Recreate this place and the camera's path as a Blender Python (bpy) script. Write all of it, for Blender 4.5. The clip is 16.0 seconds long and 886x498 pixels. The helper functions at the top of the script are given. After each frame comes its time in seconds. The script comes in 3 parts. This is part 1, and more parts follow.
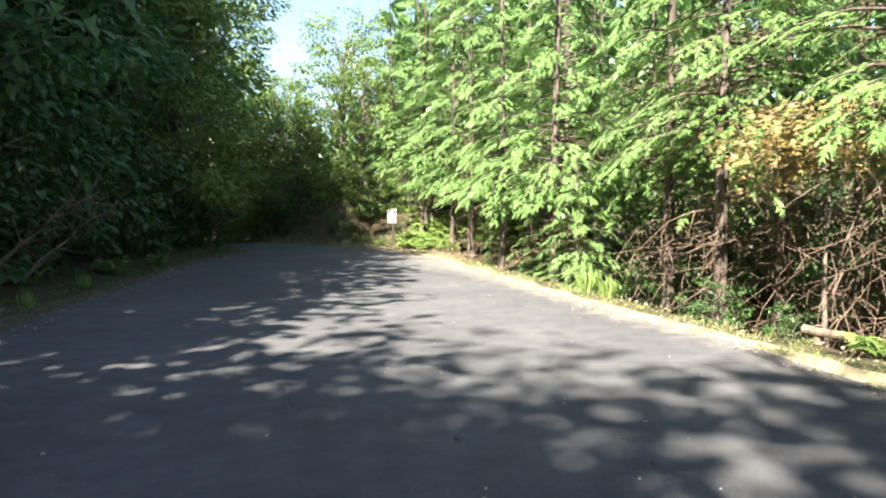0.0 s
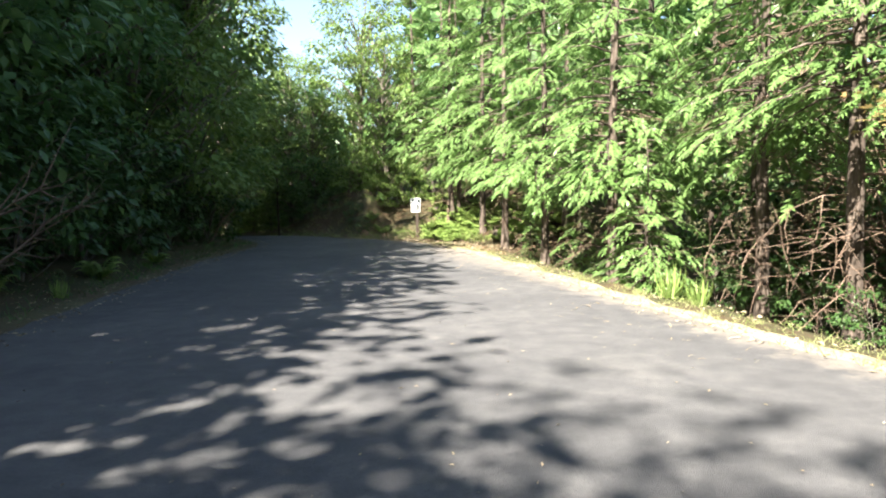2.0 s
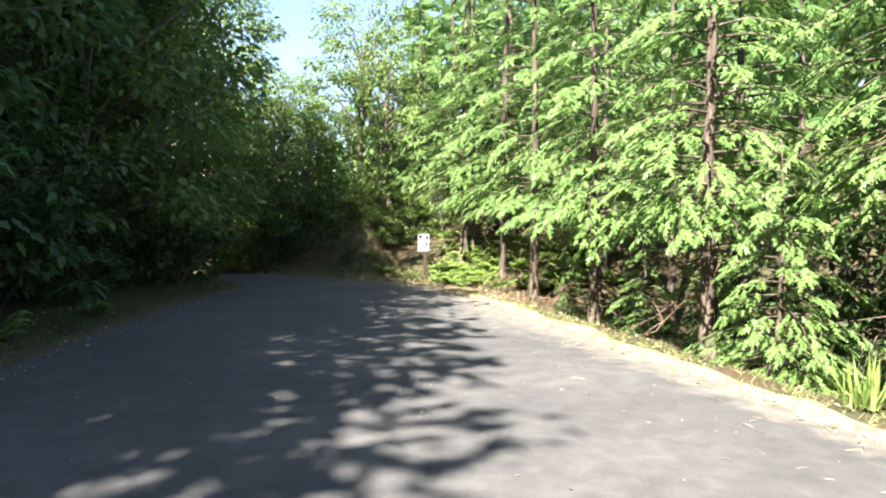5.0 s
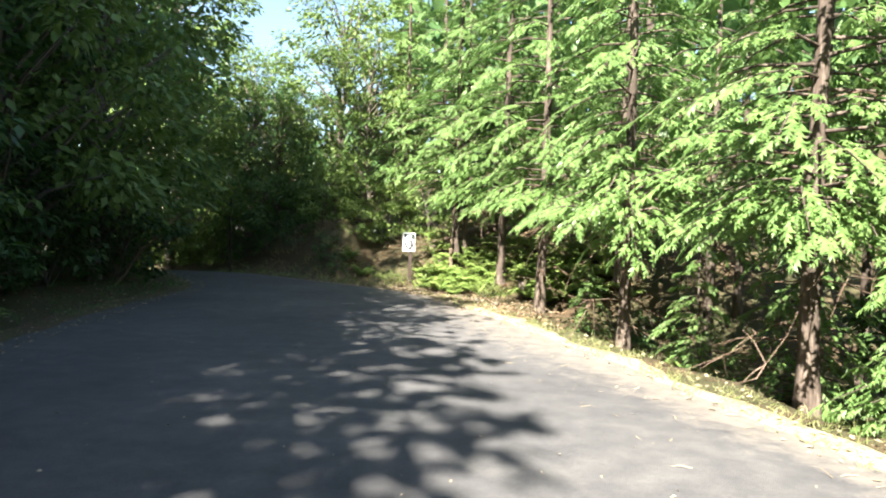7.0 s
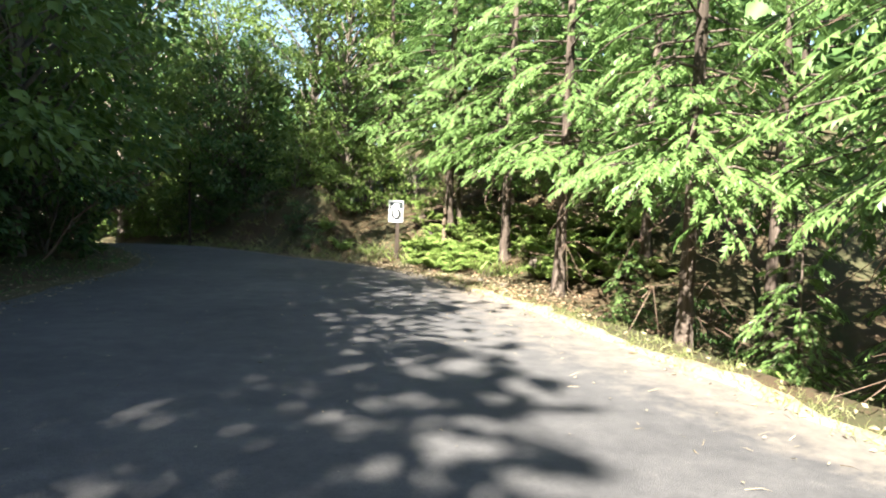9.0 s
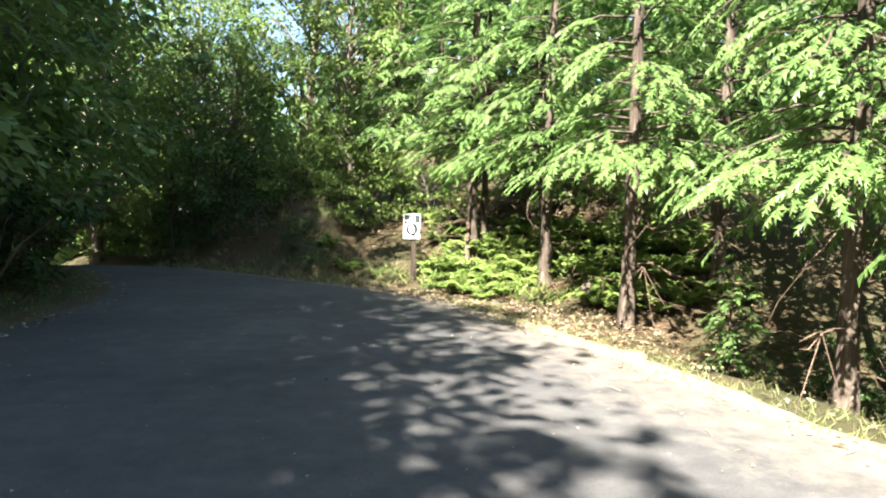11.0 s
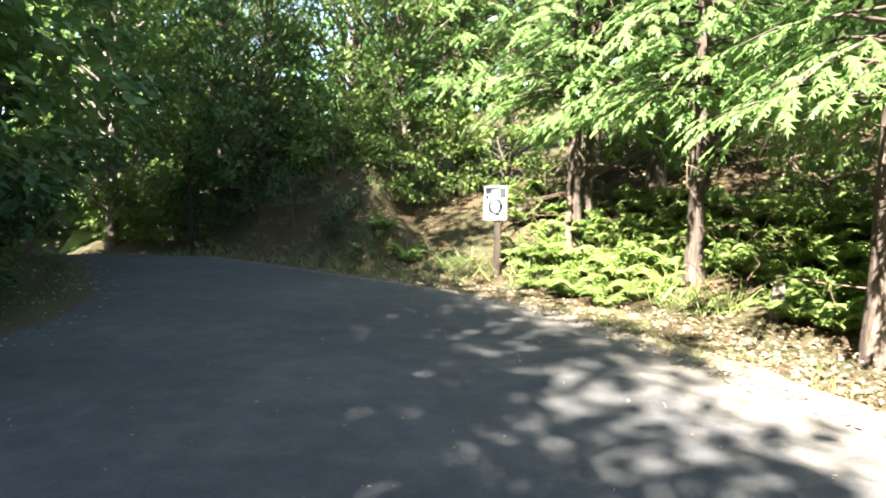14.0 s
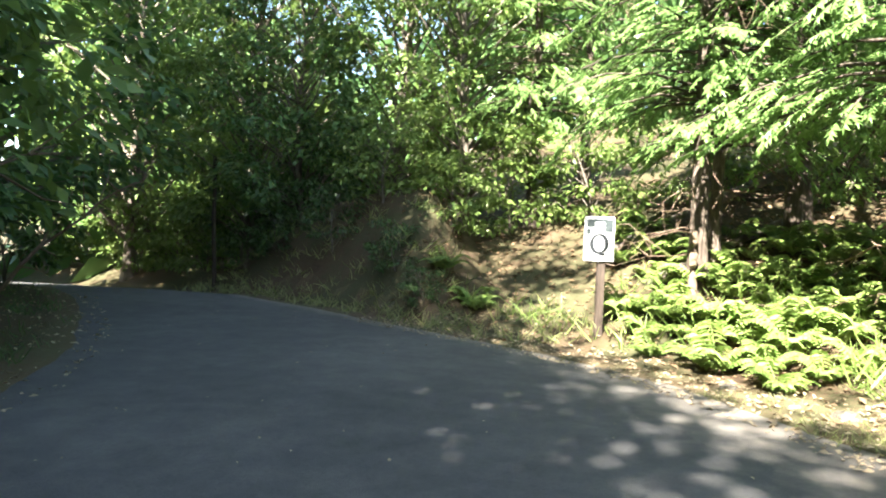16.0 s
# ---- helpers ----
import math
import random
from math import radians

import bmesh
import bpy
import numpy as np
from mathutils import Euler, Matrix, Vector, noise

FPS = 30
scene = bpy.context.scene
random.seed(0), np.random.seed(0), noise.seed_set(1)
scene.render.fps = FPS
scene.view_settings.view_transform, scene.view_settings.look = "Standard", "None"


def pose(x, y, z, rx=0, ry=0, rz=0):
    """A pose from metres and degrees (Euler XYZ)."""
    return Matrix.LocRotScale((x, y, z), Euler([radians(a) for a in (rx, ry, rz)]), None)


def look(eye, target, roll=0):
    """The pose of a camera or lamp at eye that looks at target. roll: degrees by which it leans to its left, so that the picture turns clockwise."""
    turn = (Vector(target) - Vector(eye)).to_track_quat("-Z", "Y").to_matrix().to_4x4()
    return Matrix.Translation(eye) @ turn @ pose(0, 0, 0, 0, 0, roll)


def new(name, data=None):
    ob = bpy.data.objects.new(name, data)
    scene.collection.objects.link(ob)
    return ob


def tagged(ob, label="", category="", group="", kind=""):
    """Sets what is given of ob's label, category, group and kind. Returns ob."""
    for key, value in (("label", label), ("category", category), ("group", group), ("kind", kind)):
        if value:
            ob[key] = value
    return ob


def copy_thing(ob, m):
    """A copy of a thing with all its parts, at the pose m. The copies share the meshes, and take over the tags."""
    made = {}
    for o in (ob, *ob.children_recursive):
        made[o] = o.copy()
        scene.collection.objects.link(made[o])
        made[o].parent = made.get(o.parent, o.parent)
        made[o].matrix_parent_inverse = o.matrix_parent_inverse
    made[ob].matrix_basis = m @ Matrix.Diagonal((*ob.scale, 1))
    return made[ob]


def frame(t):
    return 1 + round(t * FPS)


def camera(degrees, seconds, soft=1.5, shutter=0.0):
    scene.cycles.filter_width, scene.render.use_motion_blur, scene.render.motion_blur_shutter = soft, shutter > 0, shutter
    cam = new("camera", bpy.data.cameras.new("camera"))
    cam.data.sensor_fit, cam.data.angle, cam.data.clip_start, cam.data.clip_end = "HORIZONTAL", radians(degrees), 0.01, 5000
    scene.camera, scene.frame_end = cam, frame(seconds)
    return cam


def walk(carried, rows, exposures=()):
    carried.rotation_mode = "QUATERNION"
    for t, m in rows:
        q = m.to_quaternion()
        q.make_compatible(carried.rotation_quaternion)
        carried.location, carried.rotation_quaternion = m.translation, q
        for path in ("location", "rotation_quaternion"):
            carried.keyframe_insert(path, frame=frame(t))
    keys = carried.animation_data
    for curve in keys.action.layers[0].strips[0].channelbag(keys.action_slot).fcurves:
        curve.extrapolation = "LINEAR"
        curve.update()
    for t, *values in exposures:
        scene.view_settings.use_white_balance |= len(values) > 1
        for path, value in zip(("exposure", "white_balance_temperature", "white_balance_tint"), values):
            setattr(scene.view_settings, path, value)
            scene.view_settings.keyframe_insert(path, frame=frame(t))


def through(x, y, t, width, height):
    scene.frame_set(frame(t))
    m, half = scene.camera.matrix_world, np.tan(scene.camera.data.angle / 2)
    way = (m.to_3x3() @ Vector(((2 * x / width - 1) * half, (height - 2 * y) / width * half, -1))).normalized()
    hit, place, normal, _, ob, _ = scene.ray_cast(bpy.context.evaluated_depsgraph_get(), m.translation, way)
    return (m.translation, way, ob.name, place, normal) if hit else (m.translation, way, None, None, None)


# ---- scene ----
cam = camera(65.9, 16.0, soft=2.0)
METRES, EYE, TILT, LEAN, TURN = 21.3, 1.45, -2.9, 0.0, 0.0
ROWS = [
    (0.0, 0.0, 0.0, 0.0, 0.0, 0.0, 0.0),
    (0.5, -0.0093, 0.0224, 0.0029, 1.19, -0.42, 0.2),
    (1.0, -0.0086, 0.0537, 0.0054, 0.33, -0.93, 1.26),
    (1.5, -0.0184, 0.081, 0.0065, 3.94, -1.2, 0.89),
    (2.0, -0.0211, 0.1093, 0.0072, 1.43, -1.04, 0.67),
    (2.5, -0.0282, 0.1403, 0.0092, 3.14, -0.06, 0.55),
    (3.0, -0.0325, 0.1672, 0.0108, 1.28, 0.59, 1.06),
    (3.5, -0.0344, 0.199, 0.0144, 2.82, 1.46, 1.35),
    (4.0, -0.0429, 0.2254, 0.0172, 3.13, 1.87, 0.49),
    (6.5, -0.0626, 0.3861, 0.0252, -1.94, 1.92, -0.93),
    (7.0, -0.0712, 0.4179, 0.025, -1.04, 1.98, -1.99),
    (7.5, -0.0737, 0.45, 0.0254, -4.59, 1.61, -1.73),
    (8.0, -0.0854, 0.4825, 0.0268, -0.79, -0.24, -2.38),
    (8.5, -0.0899, 0.5136, 0.0273, -2.35, -0.57, -2.56),
    (11.0, -0.1243, 0.6656, 0.037, -4.34, 0.51, -1.34),
    (11.5, -0.1339, 0.6925, 0.0385, -2.79, 0.43, -1.52),
    (12.0, -0.1345, 0.7255, 0.0403, -2.04, 0.11, -0.3),
    (12.5, -0.1424, 0.7543, 0.0422, -1.64, -1.4, -0.74),
    (13.0, -0.1431, 0.7877, 0.0435, -0.7, -2.21, -0.2),
    (13.5, -0.1524, 0.8175, 0.0453, 0.32, -2.57, -0.85),
    (14.0, -0.1539, 0.8493, 0.0456, -1.07, -1.7, -0.8),
    (14.5, -0.1631, 0.8805, 0.0475, -1.22, -1.5, -1.9),
    (15.0, -0.1667, 0.9124, 0.0476, -1.86, -1.26, -2.55),
    (15.5, -0.1776, 0.944, 0.0502, 0.35, -0.87, -2.61),
    (16.0, -0.1853, 0.9736, 0.051, 1.49, 0.83, -2.13),
]
walk(cam, [(t, pose(0, 0, EYE, TILT, LEAN, TURN) @ pose(METRES * x, METRES * y, METRES * z, 90 + pitch, roll, yaw)) for t, x, y, z, yaw, pitch, roll in ROWS], [(0.0, 2.82, 6500, 10), (8.0, 2.82, 6500, 10), (12.0, 3.05, 6500, 10), (16.0, 3.72, 6500, 10)])

# ---- light ----
SUN_HEADING = (0.4, 0.917)      # the way the light travels over the ground
SUN_UP = 44.0
world = bpy.data.worlds.new("sky")
scene.world = world
world.use_nodes = True
wn = world.node_tree
sky = wn.nodes.new("ShaderNodeTexSky")
sky.sky_type = "NISHITA"
sky.sun_disc = False
sky.sun_elevation = radians(SUN_UP)
sky.sun_rotation = math.atan2(-SUN_HEADING[0], -SUN_HEADING[1])
sky.air_density, sky.dust_density, sky.ozone_density = 1.0, 1.0, 1.0
wn.links.new(sky.outputs[0], wn.nodes["Background"].inputs[0])
wn.nodes["Background"].inputs[1].default_value = 0.056
sun = new("sun", bpy.data.lights.new("sun", "SUN"))
sun.data.energy, sun.data.angle, sun.data.color = 5.0, radians(0.53), (1.0, 0.93, 0.82)
sun.matrix_world = look((0, 0, 40), (SUN_HEADING[0] * 40 / math.tan(radians(SUN_UP)), SUN_HEADING[1] * 40 / math.tan(radians(SUN_UP)), 0))

rng = np.random.default_rng(7)


# ---- materials ----
def mat(name, build):
    m = bpy.data.materials.new(name)
    m.use_nodes = True
    nt = m.node_tree
    bsdf = nt.nodes["Principled BSDF"]

    def node(kind, **values):
        n = nt.nodes.new("ShaderNode" + kind)
        for k, v in values.items():
            n.inputs[k].default_value = v
        return n
    build(nt, bsdf, node, nt.links.new)
    return m


def ramp(node, stops):
    r = node("ValToRGB")
    e = r.color_ramp.elements
    while len(e) < len(stops):
        e.new(0.5)
    for el, (p, c) in zip(e, stops):
        el.position, el.color = p, (*c, 1) if len(c) == 3 else c
    return r


def surface(name, colours, scale, rough=0.9, bump=0.4, fine=40.0, dist=0.02, stretch=(1, 1, 1)):
    """Two scales of noise through a ramp of colours, with relief."""
    def build(nt, bsdf, node, link):
        co = node("TexCoord")
        mp = node("Mapping")
        mp.inputs["Scale"].default_value = stretch
        link(co.outputs["Object"], mp.inputs["Vector"])
        big = node("TexNoise", Scale=scale, Detail=6.0, Roughness=0.6)
        small = node("TexNoise", Scale=fine, Detail=4.0, Roughness=0.7)
        link(mp.outputs[0], big.inputs["Vector"])
        link(mp.outputs[0], small.inputs["Vector"])
        mix = node("Mix")
        mix.data_type = "FLOAT"
        mix.inputs[0].default_value = 0.45
        link(big.outputs["Fac"], mix.inputs[2])
        link(small.outputs["Fac"], mix.inputs[3])
        n = len(colours)
        r = ramp(node, [(0.3 + 0.4 * i / max(1, n - 1), c) for i, c in enumerate(colours)])
        link(mix.outputs[0], r.inputs[0])
        link(r.outputs[0], bsdf.inputs["Base Color"])
        bp = node("Bump", Strength=bump, Distance=dist)
        link(mix.outputs[0], bp.inputs["Height"])
        link(bp.outputs[0], bsdf.inputs["Normal"])
        bsdf.inputs["Roughness"].default_value = rough
        bsdf.inputs["Specular IOR Level"].default_value = 0.25
    return mat(name, build)


def foliage(name, dark, light, through=0.35, rough=0.5, patch=1.2):
    """Leaves: colour varies from leaf to leaf and from clump to clump, some light passes through."""
    def build(nt, bsdf, node, link):
        geo = node("NewGeometry")
        co = node("TexCoord")
        big = node("TexNoise", Scale=patch, Detail=3.0)
        link(co.outputs["Object"], big.inputs["Vector"])
        add = node("Math")
        add.operation = "MULTIPLY_ADD"
        add.inputs[1].default_value = 0.55
        link(geo.outputs["Random Per Island"], add.inputs[0])
        half = node("Math")
        half.operation = "MULTIPLY"
        half.inputs[1].default_value = 0.5
        link(big.outputs["Fac"], half.inputs[0])
        link(half.outputs[0], add.inputs[2])
        r = ramp(node, [(0.1, dark), (0.85, light)])
        link(add.outputs[0], r.inputs[0])
        link(r.outputs[0], bsdf.inputs["Base Color"])
        bsdf.inputs["Roughness"].default_value = rough
        bsdf.inputs["Specular IOR Level"].default_value = 0.35
        tr = node("BsdfTranslucent")
        link(r.outputs[0], tr.inputs["Color"])
        ms = node("MixShader")
        ms.inputs[0].default_value = through
        link(bsdf.outputs[0], ms.inputs[1])
        link(tr.outputs[0], ms.inputs[2])
        link(ms.outputs[0], nt.nodes["Material Output"].inputs["Surface"])
    return mat(name, build)


def asphalt_build(nt, bsdf, node, link):
    co = node("TexCoord")
    big = node("TexNoise", Scale=0.35, Detail=7.0, Roughness=0.62)
    grit = node("TexVoronoi", Scale=120.0)
    fine = node("TexNoise", Scale=55.0, Detail=5.0, Roughness=0.75)
    for n in (big, grit, fine):
        link(co.outputs["Object"], n.inputs["Vector"])
    r = ramp(node, [(0.33, (0.052, 0.052, 0.055)), (0.5, (0.083, 0.082, 0.084)), (0.67, (0.128, 0.124, 0.121))])
    mid = node("TexNoise", Scale=3.2, Detail=8.0, Roughness=0.72)
    link(co.outputs["Object"], mid.inputs["Vector"])
    both = node("Mix")
    both.data_type = "FLOAT"
    both.inputs[0].default_value = 0.5
    link(big.outputs["Fac"], both.inputs[2])
    link(mid.outputs["Fac"], both.inputs[3])
    link(both.outputs[0], r.inputs[0])
    speck = ramp(node, [(0.3, (0.55, 0.55, 0.55)), (0.5, (0.95, 0.95, 0.95)), (0.68, (1.0, 1.0, 1.0)), (0.74, (1.9, 1.85, 1.75))])
    link(fine.outputs["Fac"], speck.inputs[0])
    mul = node("MixRGB")
    mul.blend_type = "MULTIPLY"
    mul.inputs[0].default_value = 0.8
    link(r.outputs[0], mul.inputs[1])
    link(speck.outputs[0], mul.inputs[2])
    dust = node("Attribute")
    dust.attribute_name = "dust"
    ragged = node("Math")
    ragged.operation = "MULTIPLY_ADD"
    ragged.inputs[1].default_value = 1.6
    link(mid.outputs["Fac"], ragged.inputs[0])
    link(dust.outputs["Fac"], ragged.inputs[2])
    cover = ramp(node, [(0.0, (0, 0, 0)), (1.0, (0.9, 0.9, 0.9))])
    shift = node("Math")
    shift.operation = "SUBTRACT"
    shift.inputs[1].default_value = 1.0
    link(ragged.outputs[0], shift.inputs[0])
    link(shift.outputs[0], cover.inputs[0])
    sandy = node("MixRGB")
    sandy.inputs[2].default_value = (0.24, 0.205, 0.165, 1)
    link(cover.outputs[0], sandy.inputs[0])
    link(mul.outputs[0], sandy.inputs[1])
    link(sandy.outputs[0], bsdf.inputs["Base Color"])
    bp = node("Bump", Strength=0.5, Distance=0.006)
    link(grit.outputs["Distance"], bp.inputs["Height"])
    bp2 = node("Bump", Strength=0.3, Distance=0.02)
    link(big.outputs["Fac"], bp2.inputs["Height"])
    link(bp.outputs[0], bp2.inputs["Normal"])
    link(bp2.outputs[0], bsdf.inputs["Normal"])
    bsdf.inputs["Roughness"].default_value = 0.85
    bsdf.inputs["Specular IOR Level"].default_value = 0.3


ASPHALT = mat("asphalt", asphalt_build)
SOIL = surface("forest_soil", [(0.03, 0.02, 0.012), (0.075, 0.05, 0.03), (0.045, 0.05, 0.022), (0.1, 0.07, 0.045)], 0.7, fine=18.0, bump=0.8, dist=0.06)
STRAW = surface("dry_verge", [(0.17, 0.13, 0.075), (0.31, 0.26, 0.16), (0.43, 0.38, 0.28)], 1.6, fine=60.0, bump=0.8, dist=0.03)
LITTER = surface("leaf_litter", [(0.04, 0.028, 0.016), (0.1, 0.07, 0.042), (0.075, 0.075, 0.035), (0.22, 0.16, 0.1)], 1.4, fine=34.0, bump=0.9, dist=0.04)
BARK = surface("cypress_bark", [(0.022, 0.017, 0.013), (0.078, 0.061, 0.049), (0.25, 0.2, 0.165)], 7.0, fine=34.0, bump=1.0, dist=0.03, stretch=(1, 1, 0.14))
GREYBARK = surface("grey_bark", [(0.05, 0.042, 0.035), (0.13, 0.11, 0.09), (0.24, 0.2, 0.17)], 4.0, fine=30.0, bump=0.7, dist=0.02, stretch=(1, 1, 0.35))
ROCK = surface("stone", [(0.07, 0.06, 0.05), (0.14, 0.125, 0.1), (0.24, 0.215, 0.18)], 6.0, fine=50.0, bump=0.7)
TWIG = surface("dead_twig", [(0.06, 0.04, 0.03), (0.13, 0.09, 0.065), (0.25, 0.185, 0.145)], 3.0, fine=40.0, bump=0.3)
WEATHERED = surface("weathered_wood", [(0.07, 0.05, 0.035), (0.17, 0.13, 0.095), (0.3, 0.25, 0.2)], 3.0, fine=50.0, bump=0.6, stretch=(1, 1, 0.15))
CYPRESS = foliage("cypress_leaf", (0.062, 0.125, 0.032), (0.195, 0.315, 0.098), 0.4, rough=0.42)
BROAD = foliage("broad_leaf", (0.045, 0.1, 0.034), (0.125, 0.22, 0.07), 0.38, rough=0.4)
# leaf green darkened: the deep shade of the understory is in the colour
SHADED_SHRUB = foliage("shaded_shrub_leaf", (0.022, 0.055, 0.018), (0.07, 0.13, 0.036), 0.3, rough=0.4)
# lighter leaf green for sunlit crowns and shrubs: sunshine put into the colour
PALE = foliage("sunlit_broad_leaf", (0.075, 0.14, 0.03), (0.21, 0.29, 0.085), 0.4, rough=0.4)
MAPLE = foliage("turning_maple_leaf", (0.2, 0.2, 0.06), (0.42, 0.28, 0.13), 0.35)
FERN = foliage("fern_leaf", (0.1, 0.19, 0.04), (0.33, 0.42, 0.13), 0.4)
GRASS = foliage("verge_grass", (0.1, 0.15, 0.035), (0.33, 0.33, 0.16), 0.3, rough=0.7)
DRYLEAF = foliage("fallen_leaf", (0.08, 0.045, 0.025), (0.3, 0.2, 0.12), 0.15, rough=0.8)
PALELEAF = foliage("bleached_leaf", (0.16, 0.12, 0.07), (0.42, 0.35, 0.24), 0.1, rough=0.8)


# ---- plan ----
R_Y = [-400, -12, 0, 5.5, 7.5, 10.3, 12.5, 15, 17.4, 20.3, 22.5, 25.4, 27.3, 28.5, 30.4, 31.9, 33.5, 36, 41, 48, 400]
R_X = [6.0, 4.6, 4.0, 3.6, 3.3, 2.4, 1.9, 1.4, 0.9, 0.2, -0.3, -1.1, -1.9, -2.8, -4.8, -6.3, -8.1, -10.6, -16.5, -29, -300]
L_Y = [-400, -12, 2, 8.3, 11.5, 15, 18.5, 23, 26, 28, 30, 32.2, 36, 41, 48, 400]
L_X = [-5.5, -5.0, -4.9, -5.4, -6.0, -6.5, -7.0, -7.5, -7.5, -8.1, -9.1, -10.5, -13.8, -20.8, -35, -305]


def right_edge(y):
    return float(np.interp(y, R_Y, R_X))


def left_edge(y):
    return float(np.interp(y, L_Y, L_X))


def smooth(v):
    v = min(1.0, max(0.0, v))
    return v * v * (3 - 2 * v)


def road_height(y):
    """Level, then over a low crest and down."""
    return -0.1 * max(0.0, y - 33.5) if y < 80 else -4.65


def land(x, y):
    """Height of the ground beside the road."""
    base = road_height(y)
    sr, sl = x - right_edge(y), left_edge(y) - x
    if sr > 0:
        d = sr * (0.72 if y > 23 else 0.95)
        low = -0.75 * smooth((d - 0.6) / 2.2) - 0.5 * smooth((d - 3) / 8)
        slope = 0.42 * max(0.0, d - 0.9) if d < 8 else 2.98 + 0.3 * (min(d, 25) - 8)
        bank = 1.9 * smooth((d - 0.25) / 1.7) + 0.28 * max(0.0, min(d, 25) - 1.5)
        bank *= 1 - 0.7 * smooth((y - 34.2) / 3.0)
        w = smooth((-3.7 - x) / 0.9)
        up = slope * (1 - w) + bank * w
        g = smooth((y - 22.5) / 5.5)
        h = low * (1 - g) + up * g
        return base + h + 0.09 * smooth(d) * noise.noise((x * 0.9, y * 0.9, 1.5)) + 0.05 * smooth(d) * noise.noise((x * 3, y * 3, 5))
    if sl > 0:
        h = 0.22 * smooth((sl - 0.3) / 1.6) + 0.05 * min(sl, 20) * smooth((sl - 2) / 3)
        return base + h + 0.08 * smooth(sl) * noise.noise((x * 0.9, y * 0.9, 9.5))
    return base - 0.05


def mesh_of(name, verts, faces, material, smooth_shade=False):
    me = bpy.data.meshes.new(name)
    me.from_pydata(verts, [], faces)
    me.materials.append(material)
    if smooth_shade:
        me.polygons.foreach_set("use_smooth", [True] * len(me.polygons))
    return me


def part(name, mesh, parent, label=""):
    ob = new(name, mesh)
    ob.parent = parent
    return tagged(ob, label)


# ground: one sheet out to the horizon
def spread(lo, hi, step):
    mid = list(np.arange(lo, hi + 0.01, step))
    return [lo - v for v in (1500, 500, 160, 60, 25, 10, 4)] + mid + [hi + v for v in (4, 10, 25, 60, 160, 500, 1500)]


gx, gy = spread(-22, 16, 0.4), spread(-10, 48, 0.4)
verts = [(x, y, land(x, y)) for y in gy for x in gx]
nx = len(gx)
faces = [(j * nx + i, j * nx + i + 1, (j + 1) * nx + i + 1, (j + 1) * nx + i) for j in range(len(gy) - 1) for i in range(nx - 1)]
tagged(new("ground", mesh_of("ground", verts, faces, SOIL, True)), "dark forest floor of soil, moss and leaf litter", "ground", kind="structure")

# road: slightly crowned, its edges a little ragged
ry = list(np.arange(-14, 60, 0.3))
verts, faces, cols, dusty = [], [], 24, []
for y in ry:
    a = left_edge(y) - 0.05 + 0.12 * noise.noise((y * 0.8, 2.0, 0)) + 0.05 * noise.noise((y * 3.1, 7.0, 0))
    b = right_edge(y) + 0.05 + 0.08 * noise.noise((y * 0.9, 12.0, 0)) + 0.04 * noise.noise((y * 3.3, 17.0, 0))
    for i in range(cols + 1):
        u = i / cols
        x = a + (b - a) * u
        z = road_height(y) + 0.02 + 0.05 * (1 - (2 * u - 1) ** 2) * 0.6 + 0.012 * noise.noise((x * 0.6, y * 0.6, 3))
        verts.append((x, y, z))
        reach = 0.3 + 1.3 * smooth((y - 11) / 9) * smooth((29.5 - y) / 3)
        dusty.append(0.75 * smooth(1 - (b - x) / (reach + 0.5)) - 0.05)
faces = [(j * (cols + 1) + i, j * (cols + 1) + i + 1, (j + 1) * (cols + 1) + i + 1, (j + 1) * (cols + 1) + i) for j in range(len(ry) - 1) for i in range(cols)]
road_mesh = mesh_of("road", verts, faces, ASPHALT, True)
road_mesh.attributes.new("dust", "FLOAT", "POINT").data.foreach_set("value", dusty)
tagged(new("road", road_mesh), "worn grey asphalt lane with fine pale grit", "road", kind="structure")


def strip(name, edge, side, width, label, material, y0=-12.0, y1=34.0):
    """A verge of straw and grit along one edge of the road."""
    vs, fs, k = [], [], 5
    ys = list(np.arange(y0, y1, 0.3))
    for y in ys:
        w = width(y) * (1 + 0.45 * noise.noise((y * 0.7, side * 4.0, 2)) + 0.3 * noise.noise((y * 2.9, side * 4.0, 6)))
        for i in range(k + 1):
            x = edge(y) + side * (-0.1 - 0.1 * noise.noise((y * 1.3, side, 8)) + w * i / k)
            z = max(land(x, y), road_height(y) - 0.01) + (0.03 if i < k else -0.05) + 0.015 * noise.noise((x * 5, y * 5, 1))
            if i == 0:
                z = road_height(y) - 0.02
            vs.append((x, y, z))
    fs = [(j * (k + 1) + i, j * (k + 1) + i + 1, (j + 1) * (k + 1) + i + 1, (j + 1) * (k + 1) + i) for j in range(len(ys) - 1) for i in range(k)]
    tagged(new(name, mesh_of(name, vs, fs, material, True)), label, "verge", kind="structure")


strip("verge_east", right_edge, 1, lambda y: 0.5, "sandy verge of straw and yellow dry grass", STRAW, -12.0, 25.2)
strip("verge_slope", right_edge, 1, lambda y: 1.3, "brown leaf litter at the foot of the slope", LITTER, 25.2, 34.0)

strip("verge_west", left_edge, -1, lambda y: 0.7, "shaded verge of dry leaves and thin grass", LITTER)


# ---- scattering of many small pieces into one mesh ----
def frames_from(forward, up):
    f = forward / (np.linalg.norm(forward, axis=1, keepdims=True) + 1e-9)
    r = np.cross(f, up)
    r /= np.linalg.norm(r, axis=1, keepdims=True) + 1e-9
    u = np.cross(r, f)
    return np.stack([r, f, u], axis=2)          # columns: right, forward, up


